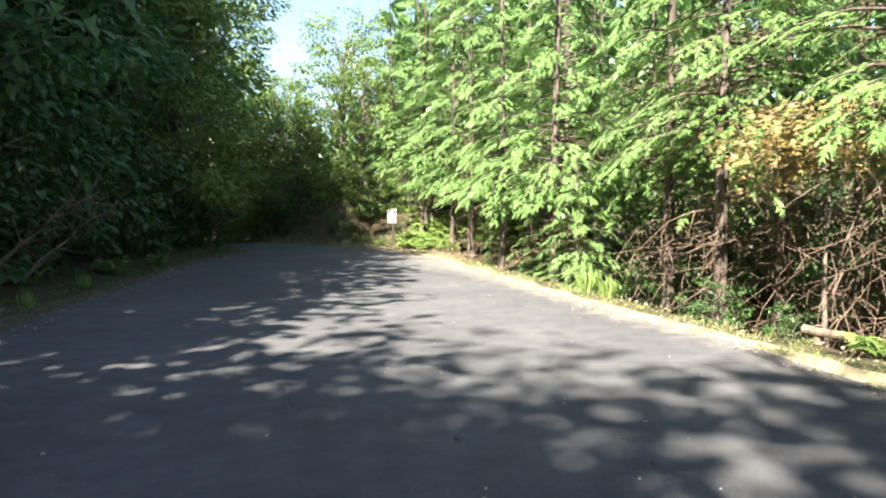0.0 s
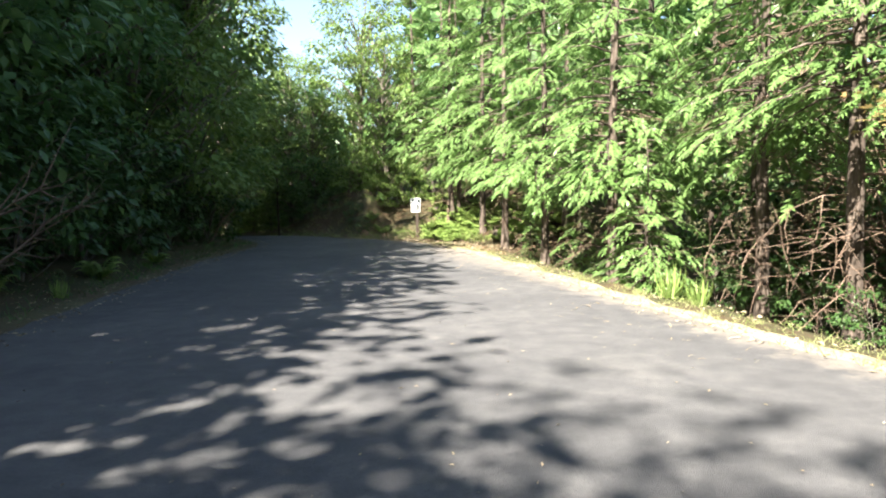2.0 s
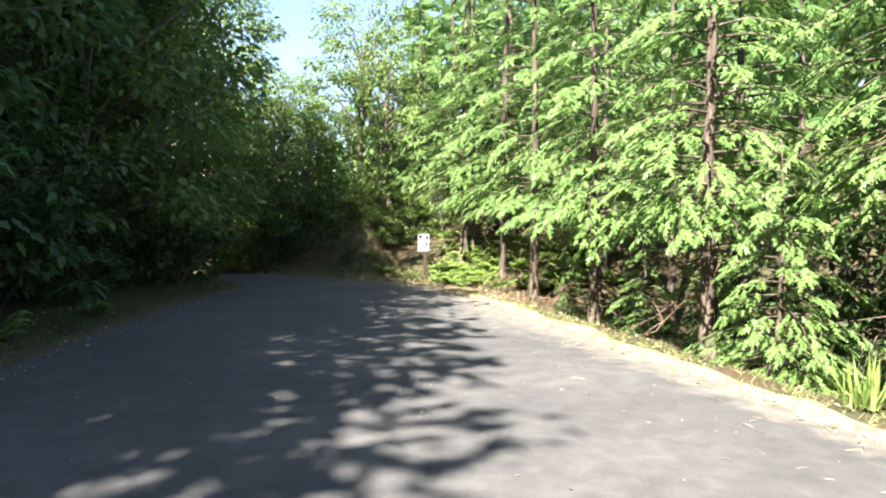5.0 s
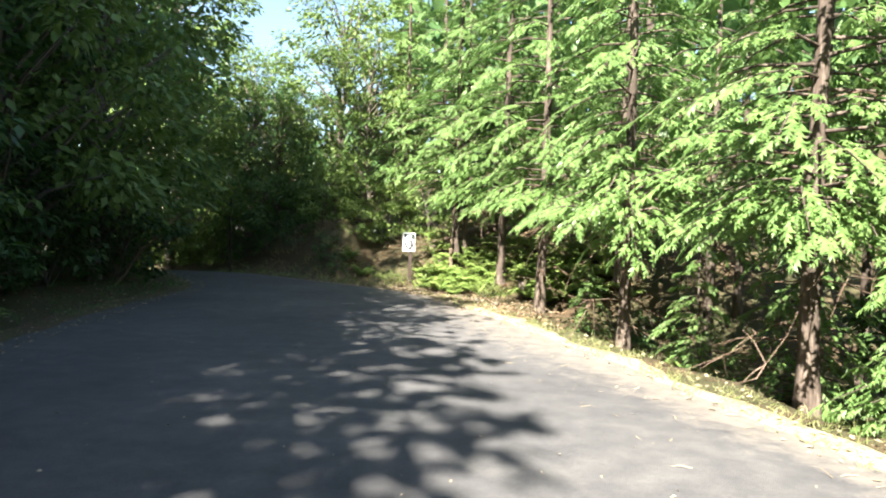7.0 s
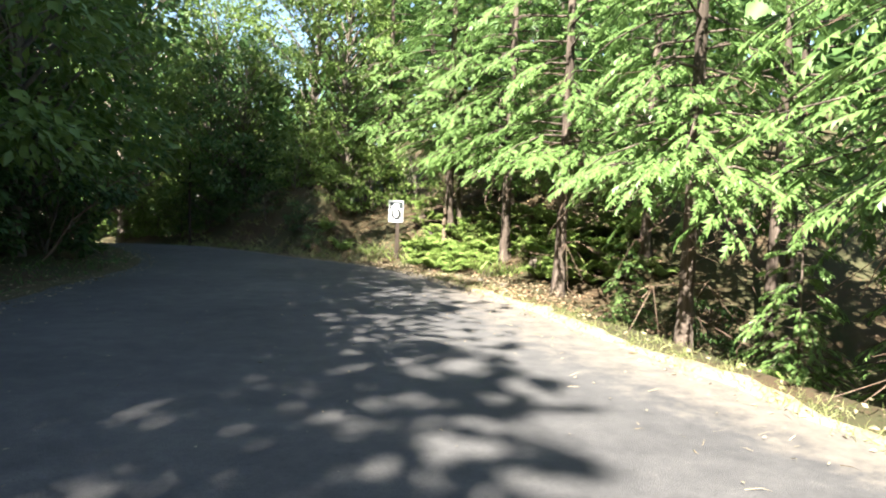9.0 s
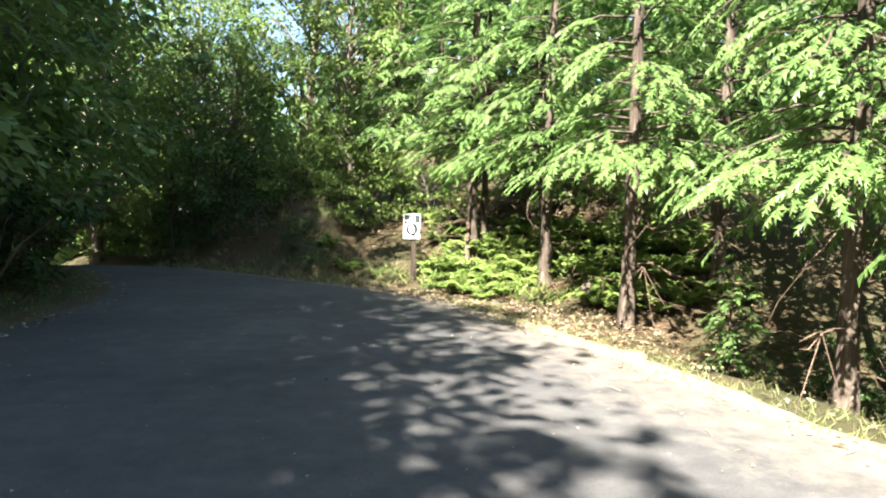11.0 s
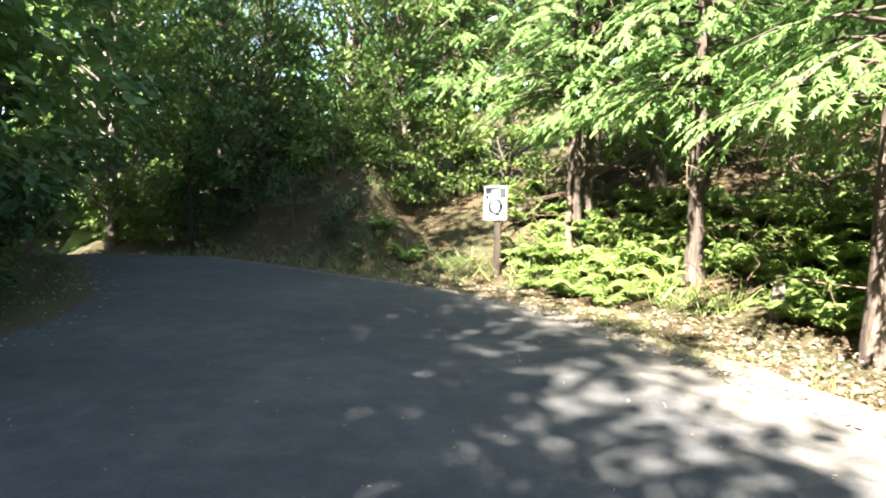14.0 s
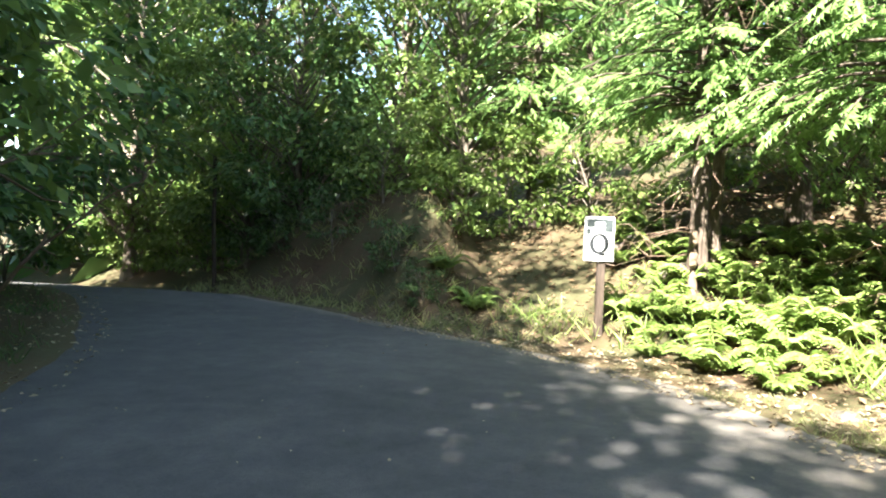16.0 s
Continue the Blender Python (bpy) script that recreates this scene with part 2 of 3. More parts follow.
def scatter(name, piece, places, turns, sizes, material):
    """piece: (verts, faces) with y along the leaf; every copy has its place, turn and size."""
    pv, pf = np.array(piece[0], float), piece[1]
    n, m = len(places), len(pv)
    v = np.einsum("nij,mj->nmi", turns, pv) * np.asarray(sizes).reshape(-1, 1, 1) + np.asarray(places)[:, None, :]
    k = len(pf[0])
    f = (np.arange(n)[:, None, None] * m + np.array(pf)[None]).reshape(-1, k)
    me = bpy.data.meshes.new(name)
    me.vertices.add(n * m)
    me.vertices.foreach_set("co", v.reshape(-1).astype(np.float32))
    me.loops.add(f.size)
    me.loops.foreach_set("vertex_index", f.reshape(-1).astype(np.int32))
    me.polygons.add(len(f))
    me.polygons.foreach_set("loop_start", (np.arange(len(f)) * k).astype(np.int32))
    me.update(calc_edges=True)
    me.materials.append(material)
    return me


def frond_piece():
    """A flat feathery spray: a midrib with forward-pointing teeth on both sides, drooping at the tips."""
    vs, fs = [], []
    for u, w in ((0.0, 0.25), (0.21, 0.31), (0.43, 0.28), (0.65, 0.18)):
        for s in (-1, 1):
            i = len(vs)
            k = w * (1.0 + 0.2 * s * math.cos(u * 13))
            vs.extend([(0, u - 0.03, -0.1 * u * u), (0, u + 0.23, -0.1 * (u + 0.23) ** 2), (s * k, u + 0.3 + 0.05 * s * math.sin(u * 9), -0.07 - 0.22 * u)])
            fs.append((i, i + 1, i + 2) if s < 0 else (i, i + 2, i + 1))
    i = len(vs)
    vs.extend([(-0.05, 0.86, -0.08), (0.05, 0.86, -0.08), (0.02, 1.14, -0.26)])
    fs.append((i, i + 1, i + 2))
    return vs, fs


def leaf_piece():
    """A pointed leaf, folded along its midrib."""
    return [(0, 0, 0), (0.27, 0.45, 0.06), (0, 1, -0.12), (-0.27, 0.45, 0.06)], [(0, 1, 2), (0, 2, 3)]


def blade_piece():
    return [(-0.03, 0, 0), (0.03, 0, 0), (0.022, 0.55, 0.02), (-0.022, 0.55, 0.02), (0, 1, -0.16)], [(0, 1, 2), (0, 2, 3), (3, 2, 4)]


def star_piece():
    """A maple leaf: five pointed lobes."""
    vs, fs = [(0, 0, 0)], []
    for a, l in ((-75, 0.6), (-38, 0.85), (0, 1), (38, 0.85), (75, 0.6)):
        c, s = math.cos(radians(a)), math.sin(radians(a))
        i = len(vs)
        vs += [(s * l * 0.45 - c * 0.11, c * l * 0.45 + s * 0.11, 0.02), (s * l, c * l, -0.08), (s * l * 0.45 + c * 0.11, c * l * 0.45 - s * 0.11, 0.02)]
        fs.append((0, i + 2, i + 1, i))
    return vs, fs


FROND, LEAF, BLADE, STAR = frond_piece(), leaf_piece(), blade_piece(), star_piece()


def tube(paths, sides=6):
    """Tapered tubes along paths of (place, radius)."""
    vs, fs = [], []
    for path in paths:
        base = len(vs)
        for i, (p, r) in enumerate(path):
            a, b = Vector(path[max(0, i - 1)][0]), Vector(path[min(len(path) - 1, i + 1)][0])
            q = (b - a).to_track_quat("Z", "Y")
            for k in range(sides):
                g = 2 * math.pi * k / sides
                vs.append(tuple(Vector(p) + q @ Vector((math.cos(g) * r, math.sin(g) * r, 0))))
        for i in range(len(path) - 1):
            for k in range(sides):
                a, b = base + i * sides + k, base + i * sides + (k + 1) % sides
                fs.append((a, b, b + sides, a + sides))
        fs.append(tuple(base + len(path[:-1]) * sides + k for k in range(sides)))
    return vs, fs


def trunk_path(height, radius, lean, wobble, r, flare=1.5):
    path = []
    n = 12
    ph = r.uniform(0, 6)
    for i in range(n + 1):
        u = i / n
        rad = radius * (1 - 0.85 * u) * (1 + (flare - 1) * max(0, 1 - u * n / 0.9))
        path.append(((lean[0] * u * height + wobble * math.sin(ph + 4 * u) * u, lean[1] * u * height + wobble * math.cos(ph + 3 * u) * u, -0.35 + u * (height + 0.35)), max(0.012, rad)))
    return path


def on_path(path, u):
    k = u * (len(path) - 1)
    i = min(len(path) - 2, int(k))
    a, b = np.array(path[i][0]), np.array(path[i + 1][0])
    return a + (b - a) * (k - i)


# ---- trees ----
def cypress(seed, height, radius, branches, first, reach, twigs, dead=10, size=0.3, label="", lean=(0, 0)):
    """A cypress: straight fibrous trunk, drooping boughs with flat feathery sprays, dead twigs low down."""
    r = np.random.default_rng(seed)
    tree = new("cypress_tree")
    path = trunk_path(height, radius, lean, 0.12, r)
    part("trunk", mesh_of("trunk", *tube([path], 9), BARK, True), tree, "reddish brown peeling trunk")
    limbs, bare, pl, fw, up, sz = [], [], [], [], [], []
    for b in range(branches):
        u = first + (0.97 - first) * ((b + r.uniform(0, 0.9)) / branches) ** 2.0
        z = u * height
        az = b * 2.4 + r.uniform(-0.5, 0.5)
        length = reach * (1 - 0.75 * max(0, (u - 0.4) / 0.6)) * r.uniform(0.6, 1.15)
        out = np.array([math.cos(az), math.sin(az), 0.0])
        side = np.array([-out[1], out[0], 0.0])
        start = on_path(path, (z + 0.35) / (height + 0.35))
        droop, rise = r.uniform(0.3, 0.6), r.uniform(0.05, 0.35)
        bend = r.uniform(-0.25, 0.25)
        level = np.array([0, 0, 1.0]) + out * r.uniform(0.3, 0.8) + side * r.normal(0, 0.22)

        def at(s):
            return start + out * length * s + side * bend * length * s * s + np.array([0, 0, length * (rise * s - droop * s * s)])
        limbs.append([(tuple(at(s)), 0.03 * (1 - 0.85 * s) * (0.5 + length / 4)) for s in (0, 0.33, 0.66, 1.0)])
        for k in range(twigs):
            s = 0.25 + 0.75 * (k + r.uniform(0, 1)) / twigs
            p = at(s)
            tangent = at(min(1, s + 0.05)) - at(s - 0.05)
            tangent /= np.linalg.norm(tangent)
            sgn = 1 if k % 2 else -1
            d = tangent * r.uniform(0.7, 1.0) + side * sgn * r.uniform(0.45, 1.0) * (1.15 - 0.75 * s)
            d /= np.linalg.norm(d)
            tl = (0.16 + 0.62 * (1 - s)) * length * 0.55 * r.uniform(0.7, 1.25)
            steps = max(2, int(tl / (0.42 * size)))
            for q in range(steps):
                w = (q + 0.6) / steps
                flick = (1 if q % 2 else -1) * 0.42
                pl.append(p + d * tl * w + np.array([0, 0, -0.3 * tl * w * w + r.normal(0, 0.015)]) + r.normal(0, 0.02, 3))
                fw.append(d + np.cross(d, [0, 0, 1.0]) * flick + out * 0.3 + np.array([0, 0, -0.22 - 0.45 * w * s + r.normal(0, 0.12)]))
                up.append(level + r.normal(0, 0.2, 3))
                sz.append(size * r.uniform(0.65, 1.3))
    for b in range(dead):
        z = r.uniform(0.5, max(1.2, first * height + 1.8))
        az = r.uniform(0, 6.28)
        out = np.array([math.cos(az), math.sin(az), 0])
        start = on_path(path, (z + 0.35) / (height + 0.35))
        length = r.uniform(0.5, 1.7)
        pts = [start + out * length * s + np.array([0, 0, length * (r.uniform(0.0, 0.3) * s - 0.4 * s * s)]) + r.normal(0, 0.05, 3) * s for s in (0, 0.3, 0.6, 1)]
        bare.append([(tuple(p), 0.011 * (1 - 0.75 * i / 3)) for i, p in enumerate(pts)])
        for k in range(5):
            i = r.integers(1, 4)
            e = pts[i] + r.normal(0, 0.22, 3) + out * 0.15 + np.array([0, 0, -0.12])
            mid = (pts[i] + e) / 2 + r.normal(0, 0.04, 3)
            bare.append([(tuple(pts[i]), 0.006), (tuple(mid), 0.005), (tuple(e), 0.002)])
    tagged(part("limb", mesh_of("limb", *tube(limbs, 3), BARK, True), tree), kind="stuff")
    if bare:
        tagged(part("dead_branch", mesh_of("dead_branch", *tube(bare, 3), TWIG), tree, "bare grey dead twigs"), kind="stuff")
    turns = frames_from(np.array(fw), np.array(up))
    leaves = part("foliage", scatter("foliage", FROND, np.array(pl), turns, sz, CYPRESS), tree, "feathery bright green flat sprays")
    tagged(leaves, kind="stuff")
    tagged(tree, label or "tall cypress with drooping feathery green sprays", "tree", "trees along the road")
    return tree


def broadleaf(seed, height, radius, spread_, clumps, per, low, size, material, label, lean=(0, 0), name="broadleaf_tree", group="shaded trees along the road", shade_bark=None):
    """A broad-leaved tree: forking limbs with many clumps of single leaves, gaps between them."""
    r = np.random.default_rng(seed)
    tree = new(name)
    path = trunk_path(height * 0.9, radius, lean, 0.35, r)
    part("trunk", mesh_of("trunk", *tube([path], 8), shade_bark or GREYBARK, True), tree, "grey crooked trunk")
    limbs, pl, fw, up, sz = [], [], [], [], []
    for c in range(clumps):
        u = low + (1 - low) * (c + r.uniform(0, 1)) / clumps
        az = c * 2.4 + r.uniform(-0.6, 0.6)
        rad = spread_ * math.sqrt(max(0.05, 1 - ((u - 0.5 - low * 0.3) / 0.62) ** 2)) * r.uniform(0.5, 1.0)
        base = on_path(path, max(0.1, min(1, u - 0.12)))
        tip = on_path(path, min(1, u)) + np.array([math.cos(az) * rad, math.sin(az) * rad, (u - 0.9) * height * 0.05 + r.normal(0, 0.3)])
        tip[2] = max(0.25, u * height + r.normal(0, 0.3))
        mid = (base + tip) / 2 + np.array([0, 0, 0.25]) + r.normal(0, 0.15, 3)
        limbs.append([(tuple(base), 0.05 * radius / 0.15), (tuple(mid), 0.03 * radius / 0.15), (tuple(tip), 0.008)])
        cr = r.uniform(0.45, 0.95) * spread_ * 0.36
        pts = r.normal(0, 1, (per, 3))
        pts /= np.linalg.norm(pts, axis=1, keepdims=True)
        pts *= (r.uniform(0.15, 1, (per, 1)) ** 0.5) * cr * np.array([1.25, 1.25, 0.6])
        outw = pts / (np.linalg.norm(pts, axis=1, keepdims=True) + 1e-6)
        pl.append(pts + tip)
        fw.append(outw * np.array([1, 1, 0.4]) + np.array([math.cos(az), math.sin(az), 0]) * 0.4 + np.array([0, 0, -0.55]) + r.normal(0, 0.5, (per, 3)))
        up.append(np.array([0, 0, 1.0]) + outw * 0.5 + r.normal(0, 0.4, (per, 3)))
        sz.append(size * r.uniform(0.6, 1.3, per))
        if c % 3 == 0:
            e = tip + r.normal(0, cr * 0.7, 3)
            limbs.append([(tuple(mid), 0.014), (tuple((mid + e) / 2 + r.normal(0, 0.08, 3)), 0.01), (tuple(e), 0.004)])
    tagged(part("limb", mesh_of("limb", *tube(limbs, 3), shade_bark or GREYBARK, True), tree), kind="stuff")
    pl, fw, up, sz = (np.concatenate(a) for a in (pl, fw, up, sz))
    tagged(part("foliage", scatter("foliage", LEAF, pl, frames_from(fw, up), sz, material), tree), kind="stuff")
    return tagged(tree, label, "tree", group)


def place(kinds, spots, r):
    """The first of each kind takes its first spot; copies take the others. Spots: kind, x, y, turn, scale."""
    used = set()
    for k, x, y, turn, s in spots:
        ob = kinds[k]
        m = pose(x, y, land(x, y) if not left_edge(y) < x < right_edge(y) else 0, 0, 0, turn) @ Matrix.Scale(s, 4)
        if k in used:
            c = copy_thing(ob, m)
            c.scale = (s, s, s)
        else:
            ob.matrix_basis = m
            used.add(k)


cy = {
    "a": cypress(1, 13.0, 0.12, 108, 0.18, 2.0, 9, 14, 0.205),
    "b": cypress(2, 12.0, 0.115, 106, 0.19, 1.95, 9, 14, 0.205),
    "c": cypress(3, 13.5, 0.115, 106, 0.185, 2.0, 9, 16, 0.205),
    "slope": cypress(7, 13.0, 0.13, 85, 0.2, 2.2, 8, 26, 0.225, "tall cypress with a bare fibrous lower trunk on the slope"),
    "low": cypress(4, 4.2, 0.06, 54, 0.06, 1.4, 9, 4, 0.2, "young cypress with low bright green sprays"),
    "bare": cypress(5, 11.0, 0.12, 60, 0.3, 2.1, 8, 60, 0.22, "cypress with a bare trunk and many dead twigs"),
    "thin": cypress(6, 12.5, 0.1, 50, 0.24, 2.5, 5, 8, 0.36, "slender cypress deeper in the wood"),
}
place(cy, [
    ("bare", 4.45, 10.9, 0, 1.0), ("bare", 5.7, 8.2, 130, 1.0), ("bare", 6.2, 12.5, 250, 1.0), ("bare", 7.4, 10.2, 60, 1.05),
    ("bare", 4.5, 13.6, 20, 1.0), ("b", 2.65, 16.3, 140, 1.0), ("thin", 4.0, 18.6, 200, 1.0), ("c", 1.8, 20.5, 260, 0.95), ("c", 1.0, 24.5, 300, 1.0),
    ("c", 0.4, 27.5, 80, 1.0), ("slope", -0.78, 30.0, 10, 0.95), ("slope", -0.5, 30.2, 190, 0.72), ("slope", 0.9, 30.8, 30, 1.25), ("a", 3.2, 26.0, 200, 1.0), ("thin", 4.0, 22.4, 100, 1.0), ("thin", 5.2, 15.6, 30, 1.0),
    ("low", 2.8, 14.4, 0, 0.68), ("low", 3.3, 17.6, 90, 0.75), ("low", 2.5, 19.0, 200, 0.5), ("low", 1.6, 22.4, 40, 0.4),
    ("thin", 6.8, 17.2, 60, 1.0), ("thin", 6.5, 21.4, 120, 1.0), ("thin", 5.6, 24.6, 180, 1.0), ("thin", 4.6, 28.6, 240, 1.0),
    ("thin", 8.8, 14.5, 300, 1.1), ("thin", 2.6, 32.8, 140, 1.0),
    ("thin", 8.2, 6.0, 200, 1.0), ("thin", 10.5, 10.0, 260, 1.1),
    ("slope", -2.6, 34.4, 210, 0.9), ("slope", -1.2, 36.6, 130, 1.0), ("thin", 6.2, 34.0, 25, 1.1),
], rng)

bl = {
    "a": broadleaf(11, 9.5, 0.16, 3.0, 64, 140, 0.08, 0.22, BROAD, "dark leafy tree in shade", (0.03, 0.0)),
    "b": broadleaf(12, 12.5, 0.2, 3.7, 96, 152, 0.13, 0.235, BROAD, "tall leafy tree leaning over the road", (0.05, 0.0)),
    "back": broadleaf(16, 12.5, 0.2, 3.7, 90, 70, 0.2, 0.4, BROAD, "tall leafy tree throwing shade over the road", (0.05, 0.0)),
    "pale": broadleaf(13, 13.0, 0.18, 3.2, 80, 150, 0.1, 0.22, PALE, "tall tree with leaves coloured pale as in sun"),
    "bush": broadleaf(14, 2.4, 0.04, 1.3, 22, 50, 0.05, 0.175, SHADED_SHRUB, "low leafy shrub, leaves coloured dark for the shade under the trees", name="shrub", group="shrubs under the trees"),
    "bright": broadleaf(15, 2.6, 0.04, 1.4, 26, 64, 0.05, 0.17, PALE, "leafy shrub on the slope, leaves coloured light as in sun", name="shrub", group="shrubs on the slope"),
}
place(bl, [
    ("b", -5.5, -16.1, 140, 1.6), ("b", -6.2, -14.2, 20, 1.45), ("back", -6.2, -19.6, 0, 1.75), ("back", -6.2, -9.4, 110, 1.0), ("back", -10.6, -3.6, 75, 1.2), ("back", -7.6, -4.6, 200, 0.95),
    ("back", -11.8, 1.0, 10, 1.2), ("b", -12.5, 4.6, 120, 1.28), ("b", -12.4, 8.2, 220, 1.2), ("b", -10.6, 11.8, 300, 1.25), ("b", -11.0, 15.2, 45, 1.12), ("b", -11.2, 18.8, 150, 0.95),
    ("pale", -9.9, 22.0, 250, 1.06), ("pale", -9.9, 26.0, 40, 1.08), ("back", -12.9, 2.8, 60, 1.25), ("back", -13.0, 6.4, 160, 1.25), ("back", -12.7, 10.0, 260, 1.18), ("back", -12.6, 13.4, 20, 1.1), ("b", -12.2, 24.2, 200, 0.95), ("back", -14.5, 16.5, 300, 1.15), ("back", -13.6, 22.0, 250, 1.1), ("back", -13.2, 26.4, 330, 1.0), ("a", -13.8, 29.6, 90, 1.3), ("a", -12.9, 32.6, 200, 1.2),
    # the tree at x 6.6 is unseen, added to shade the right-hand thicket
    ("back", 6.6, -0.3, 30, 0.82), ("pale", -8.9, 36.8, 70, 0.65), ("a", -7.4, 35.4, 200, 0.6), ("pale", -13.2, 39.6, 300, 1.1),
    ("pale", -5.4, 36.2, 0, 0.82), ("pale", -3.9, 34.6, 120, 0.6), ("pale", -9.4, 41.0, 240, 0.6), ("pale", -13.0, 44.0, 60, 0.55), ("pale", -16.5, 46.0, 30, 0.8),
], rng)
# understory shrubs, their leaf colour already holding the shade under the trees
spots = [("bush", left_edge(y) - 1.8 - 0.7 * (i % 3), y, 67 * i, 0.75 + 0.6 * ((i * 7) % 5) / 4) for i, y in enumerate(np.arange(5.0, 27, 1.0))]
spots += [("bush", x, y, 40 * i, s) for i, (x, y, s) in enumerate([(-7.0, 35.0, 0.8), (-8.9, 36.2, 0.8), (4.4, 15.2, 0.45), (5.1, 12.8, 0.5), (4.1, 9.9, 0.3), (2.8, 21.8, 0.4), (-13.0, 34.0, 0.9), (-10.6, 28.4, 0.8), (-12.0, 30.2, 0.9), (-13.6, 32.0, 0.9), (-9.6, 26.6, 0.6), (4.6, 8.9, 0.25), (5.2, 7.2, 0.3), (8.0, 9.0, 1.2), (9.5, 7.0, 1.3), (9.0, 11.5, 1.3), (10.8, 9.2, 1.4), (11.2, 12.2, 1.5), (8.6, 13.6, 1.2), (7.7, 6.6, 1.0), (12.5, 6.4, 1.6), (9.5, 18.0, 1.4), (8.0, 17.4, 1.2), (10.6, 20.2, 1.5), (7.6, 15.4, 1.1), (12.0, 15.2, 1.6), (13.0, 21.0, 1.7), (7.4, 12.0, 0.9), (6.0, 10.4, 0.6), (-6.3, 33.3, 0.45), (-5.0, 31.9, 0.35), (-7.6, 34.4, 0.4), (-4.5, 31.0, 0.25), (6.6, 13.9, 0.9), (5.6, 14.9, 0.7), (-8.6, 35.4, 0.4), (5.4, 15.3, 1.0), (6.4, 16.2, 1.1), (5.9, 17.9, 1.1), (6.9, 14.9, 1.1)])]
spots += [("bright", x, y, 40 * i, s) for i, (x, y, s) in enumerate([(-5.4, 33.4, 0.65), (-4.1, 33.0, 0.55), (-3.0, 34.2, 0.8), (-1.6, 33.6, 0.8), (0.4, 33.2, 0.8), (1.9, 31.6, 0.7), (3.2, 29.9, 0.75), (1.4, 34.8, 0.9), (3.6, 33.2, 0.9), (2.4, 27.8, 0.5), (-14.6, 42.4, 1.0), (-16.4, 43.6, 1.1), (-12.6, 40.6, 0.9), (-18.4, 45.0, 1.3), (-10.3, 37.6, 0.7), (-11.6, 38.8, 0.8), (-13.2, 40.2, 0.9), (4.8, 31.5, 0.9)])]
place(bl, spots, rng)


# the wood beyond: one mass of leaves round the place, with ragged top
def far_wood():
    n = 27000
    a = rng.uniform(0, 2 * math.pi, n)
    ring = rng.uniform(0, 1, n)
    cx, cyy = -3.0 + np.cos(a) * (19 + 16 * ring), 16.0 + np.sin(a) * (31 + 14 * ring)
    top = 9.5 + 5.0 * ring + 2.5 * np.sin(a * 17 + ring * 9) + 1.5 * np.sin(a * 41)
    gap = np.exp(-((np.degrees(np.arctan2(cx, cyy)) + 11) / 4.5) ** 2)
    h = rng.uniform(-0.02, 1, n) * (top - 5.5 * gap * (cyy > 20))
    ok = np.array([not (left_edge(y) - 1 < x < right_edge(y) + 1) for x, y in zip(cx, cyy)])
    p = np.stack([cx, cyy, h + np.array([land(x, y) for x, y in zip(cx, cyy)])], axis=1)[ok]
    n = len(p)
    f = rng.normal(0, 1, (n, 3)) + np.array([0, 0, -0.5])
    u = np.array([0, 0, 1.0]) + rng.normal(0, 0.7, (n, 3))
    me = scatter("woodland", LEAF, p, frames_from(f, u), rng.uniform(0.9, 2.0, n), BROAD)
    tagged(new("woodland", me), "dense leafy wood closing off the distance", "woodland", kind="stuff")


far_wood()


# ---- verge plants ----
def along(edge, side, n, y0, y1, lo, hi, r):
    y = r.uniform(y0, y1, n)
    d = lo + (hi - lo) * r.uniform(0, 1, n) ** 1.4
    x = np.array([edge(v) for v in y]) + side * d
    z = np.array([max(land(a, b), road_height(b) - 0.01) + 0.015 for a, b in zip(x, y)])
    return np.stack([x, y, z], axis=1)


def tufts(name, p, size, material, label, category, lean=0.6, piece=BLADE):
    n = len(p)
    f = np.stack([rng.normal(0, lean, n), rng.normal(0, lean, n), np.full(n, 1.0)], axis=1)
    u = np.stack([rng.normal(0, 1, n), rng.normal(0, 1, n), np.full(n, 0.1)], axis=1)
    me = scatter(name, piece, p, frames_from(f, u), size * rng.uniform(0.4, 1.3, n), material)
    return tagged(new(name, me), label, category, kind="stuff")


def litter(name, p, size, material, label, piece=LEAF):
    n = len(p)
    a = rng.uniform(0, 6.28, n)
    f = np.stack([np.cos(a), np.sin(a), rng.normal(0, 0.25, n)], axis=1)
    u = np.array([0, 0, 1.0]) + rng.normal(0, 0.35, (n, 3))
    me = scatter(name, piece, p, frames_from(f, u), size * rng.uniform(0.5, 1.4, n), material)
    return tagged(new(name, me), label, "leaves", kind="stuff")


clump = along(right_edge, 1, 700, -2, 27, -0.02, 0.75, rng)
p = np.repeat(clump, 10, axis=0) + rng.normal(0, 0.07, (700 * 10, 3)) * np.array([1, 1, 0])
tufts("verge_grass", p, 0.11, GRASS, "short yellow-green grass along the sunny verge", "grass", 0.9)
clump = along(left_edge, -1, 260, 0, 33, 0.3, 1.8, rng)
p = np.repeat(clump, 9, axis=0) + rng.normal(0, 0.09, (260 * 9, 3)) * np.array([1, 1, 0])
tufts("shade_grass", p, 0.17, BROAD, "thin grass and weeds on the shaded verge", "grass", 0.7)
clump = along(right_edge, 1, 260, 29.5, 36, 0.3, 2.4, rng)
p = np.repeat(clump, 10, axis=0) + rng.normal(0, 0.1, (2600, 3)) * np.array([1, 1, 0])
tufts("bank_grass", p, 0.24, GRASS, "dry hanging grass on the cut bank", "grass", 0.9)


clump = along(right_edge, 1, 130, 26.2, 30.6, 1.5, 4.6, rng)
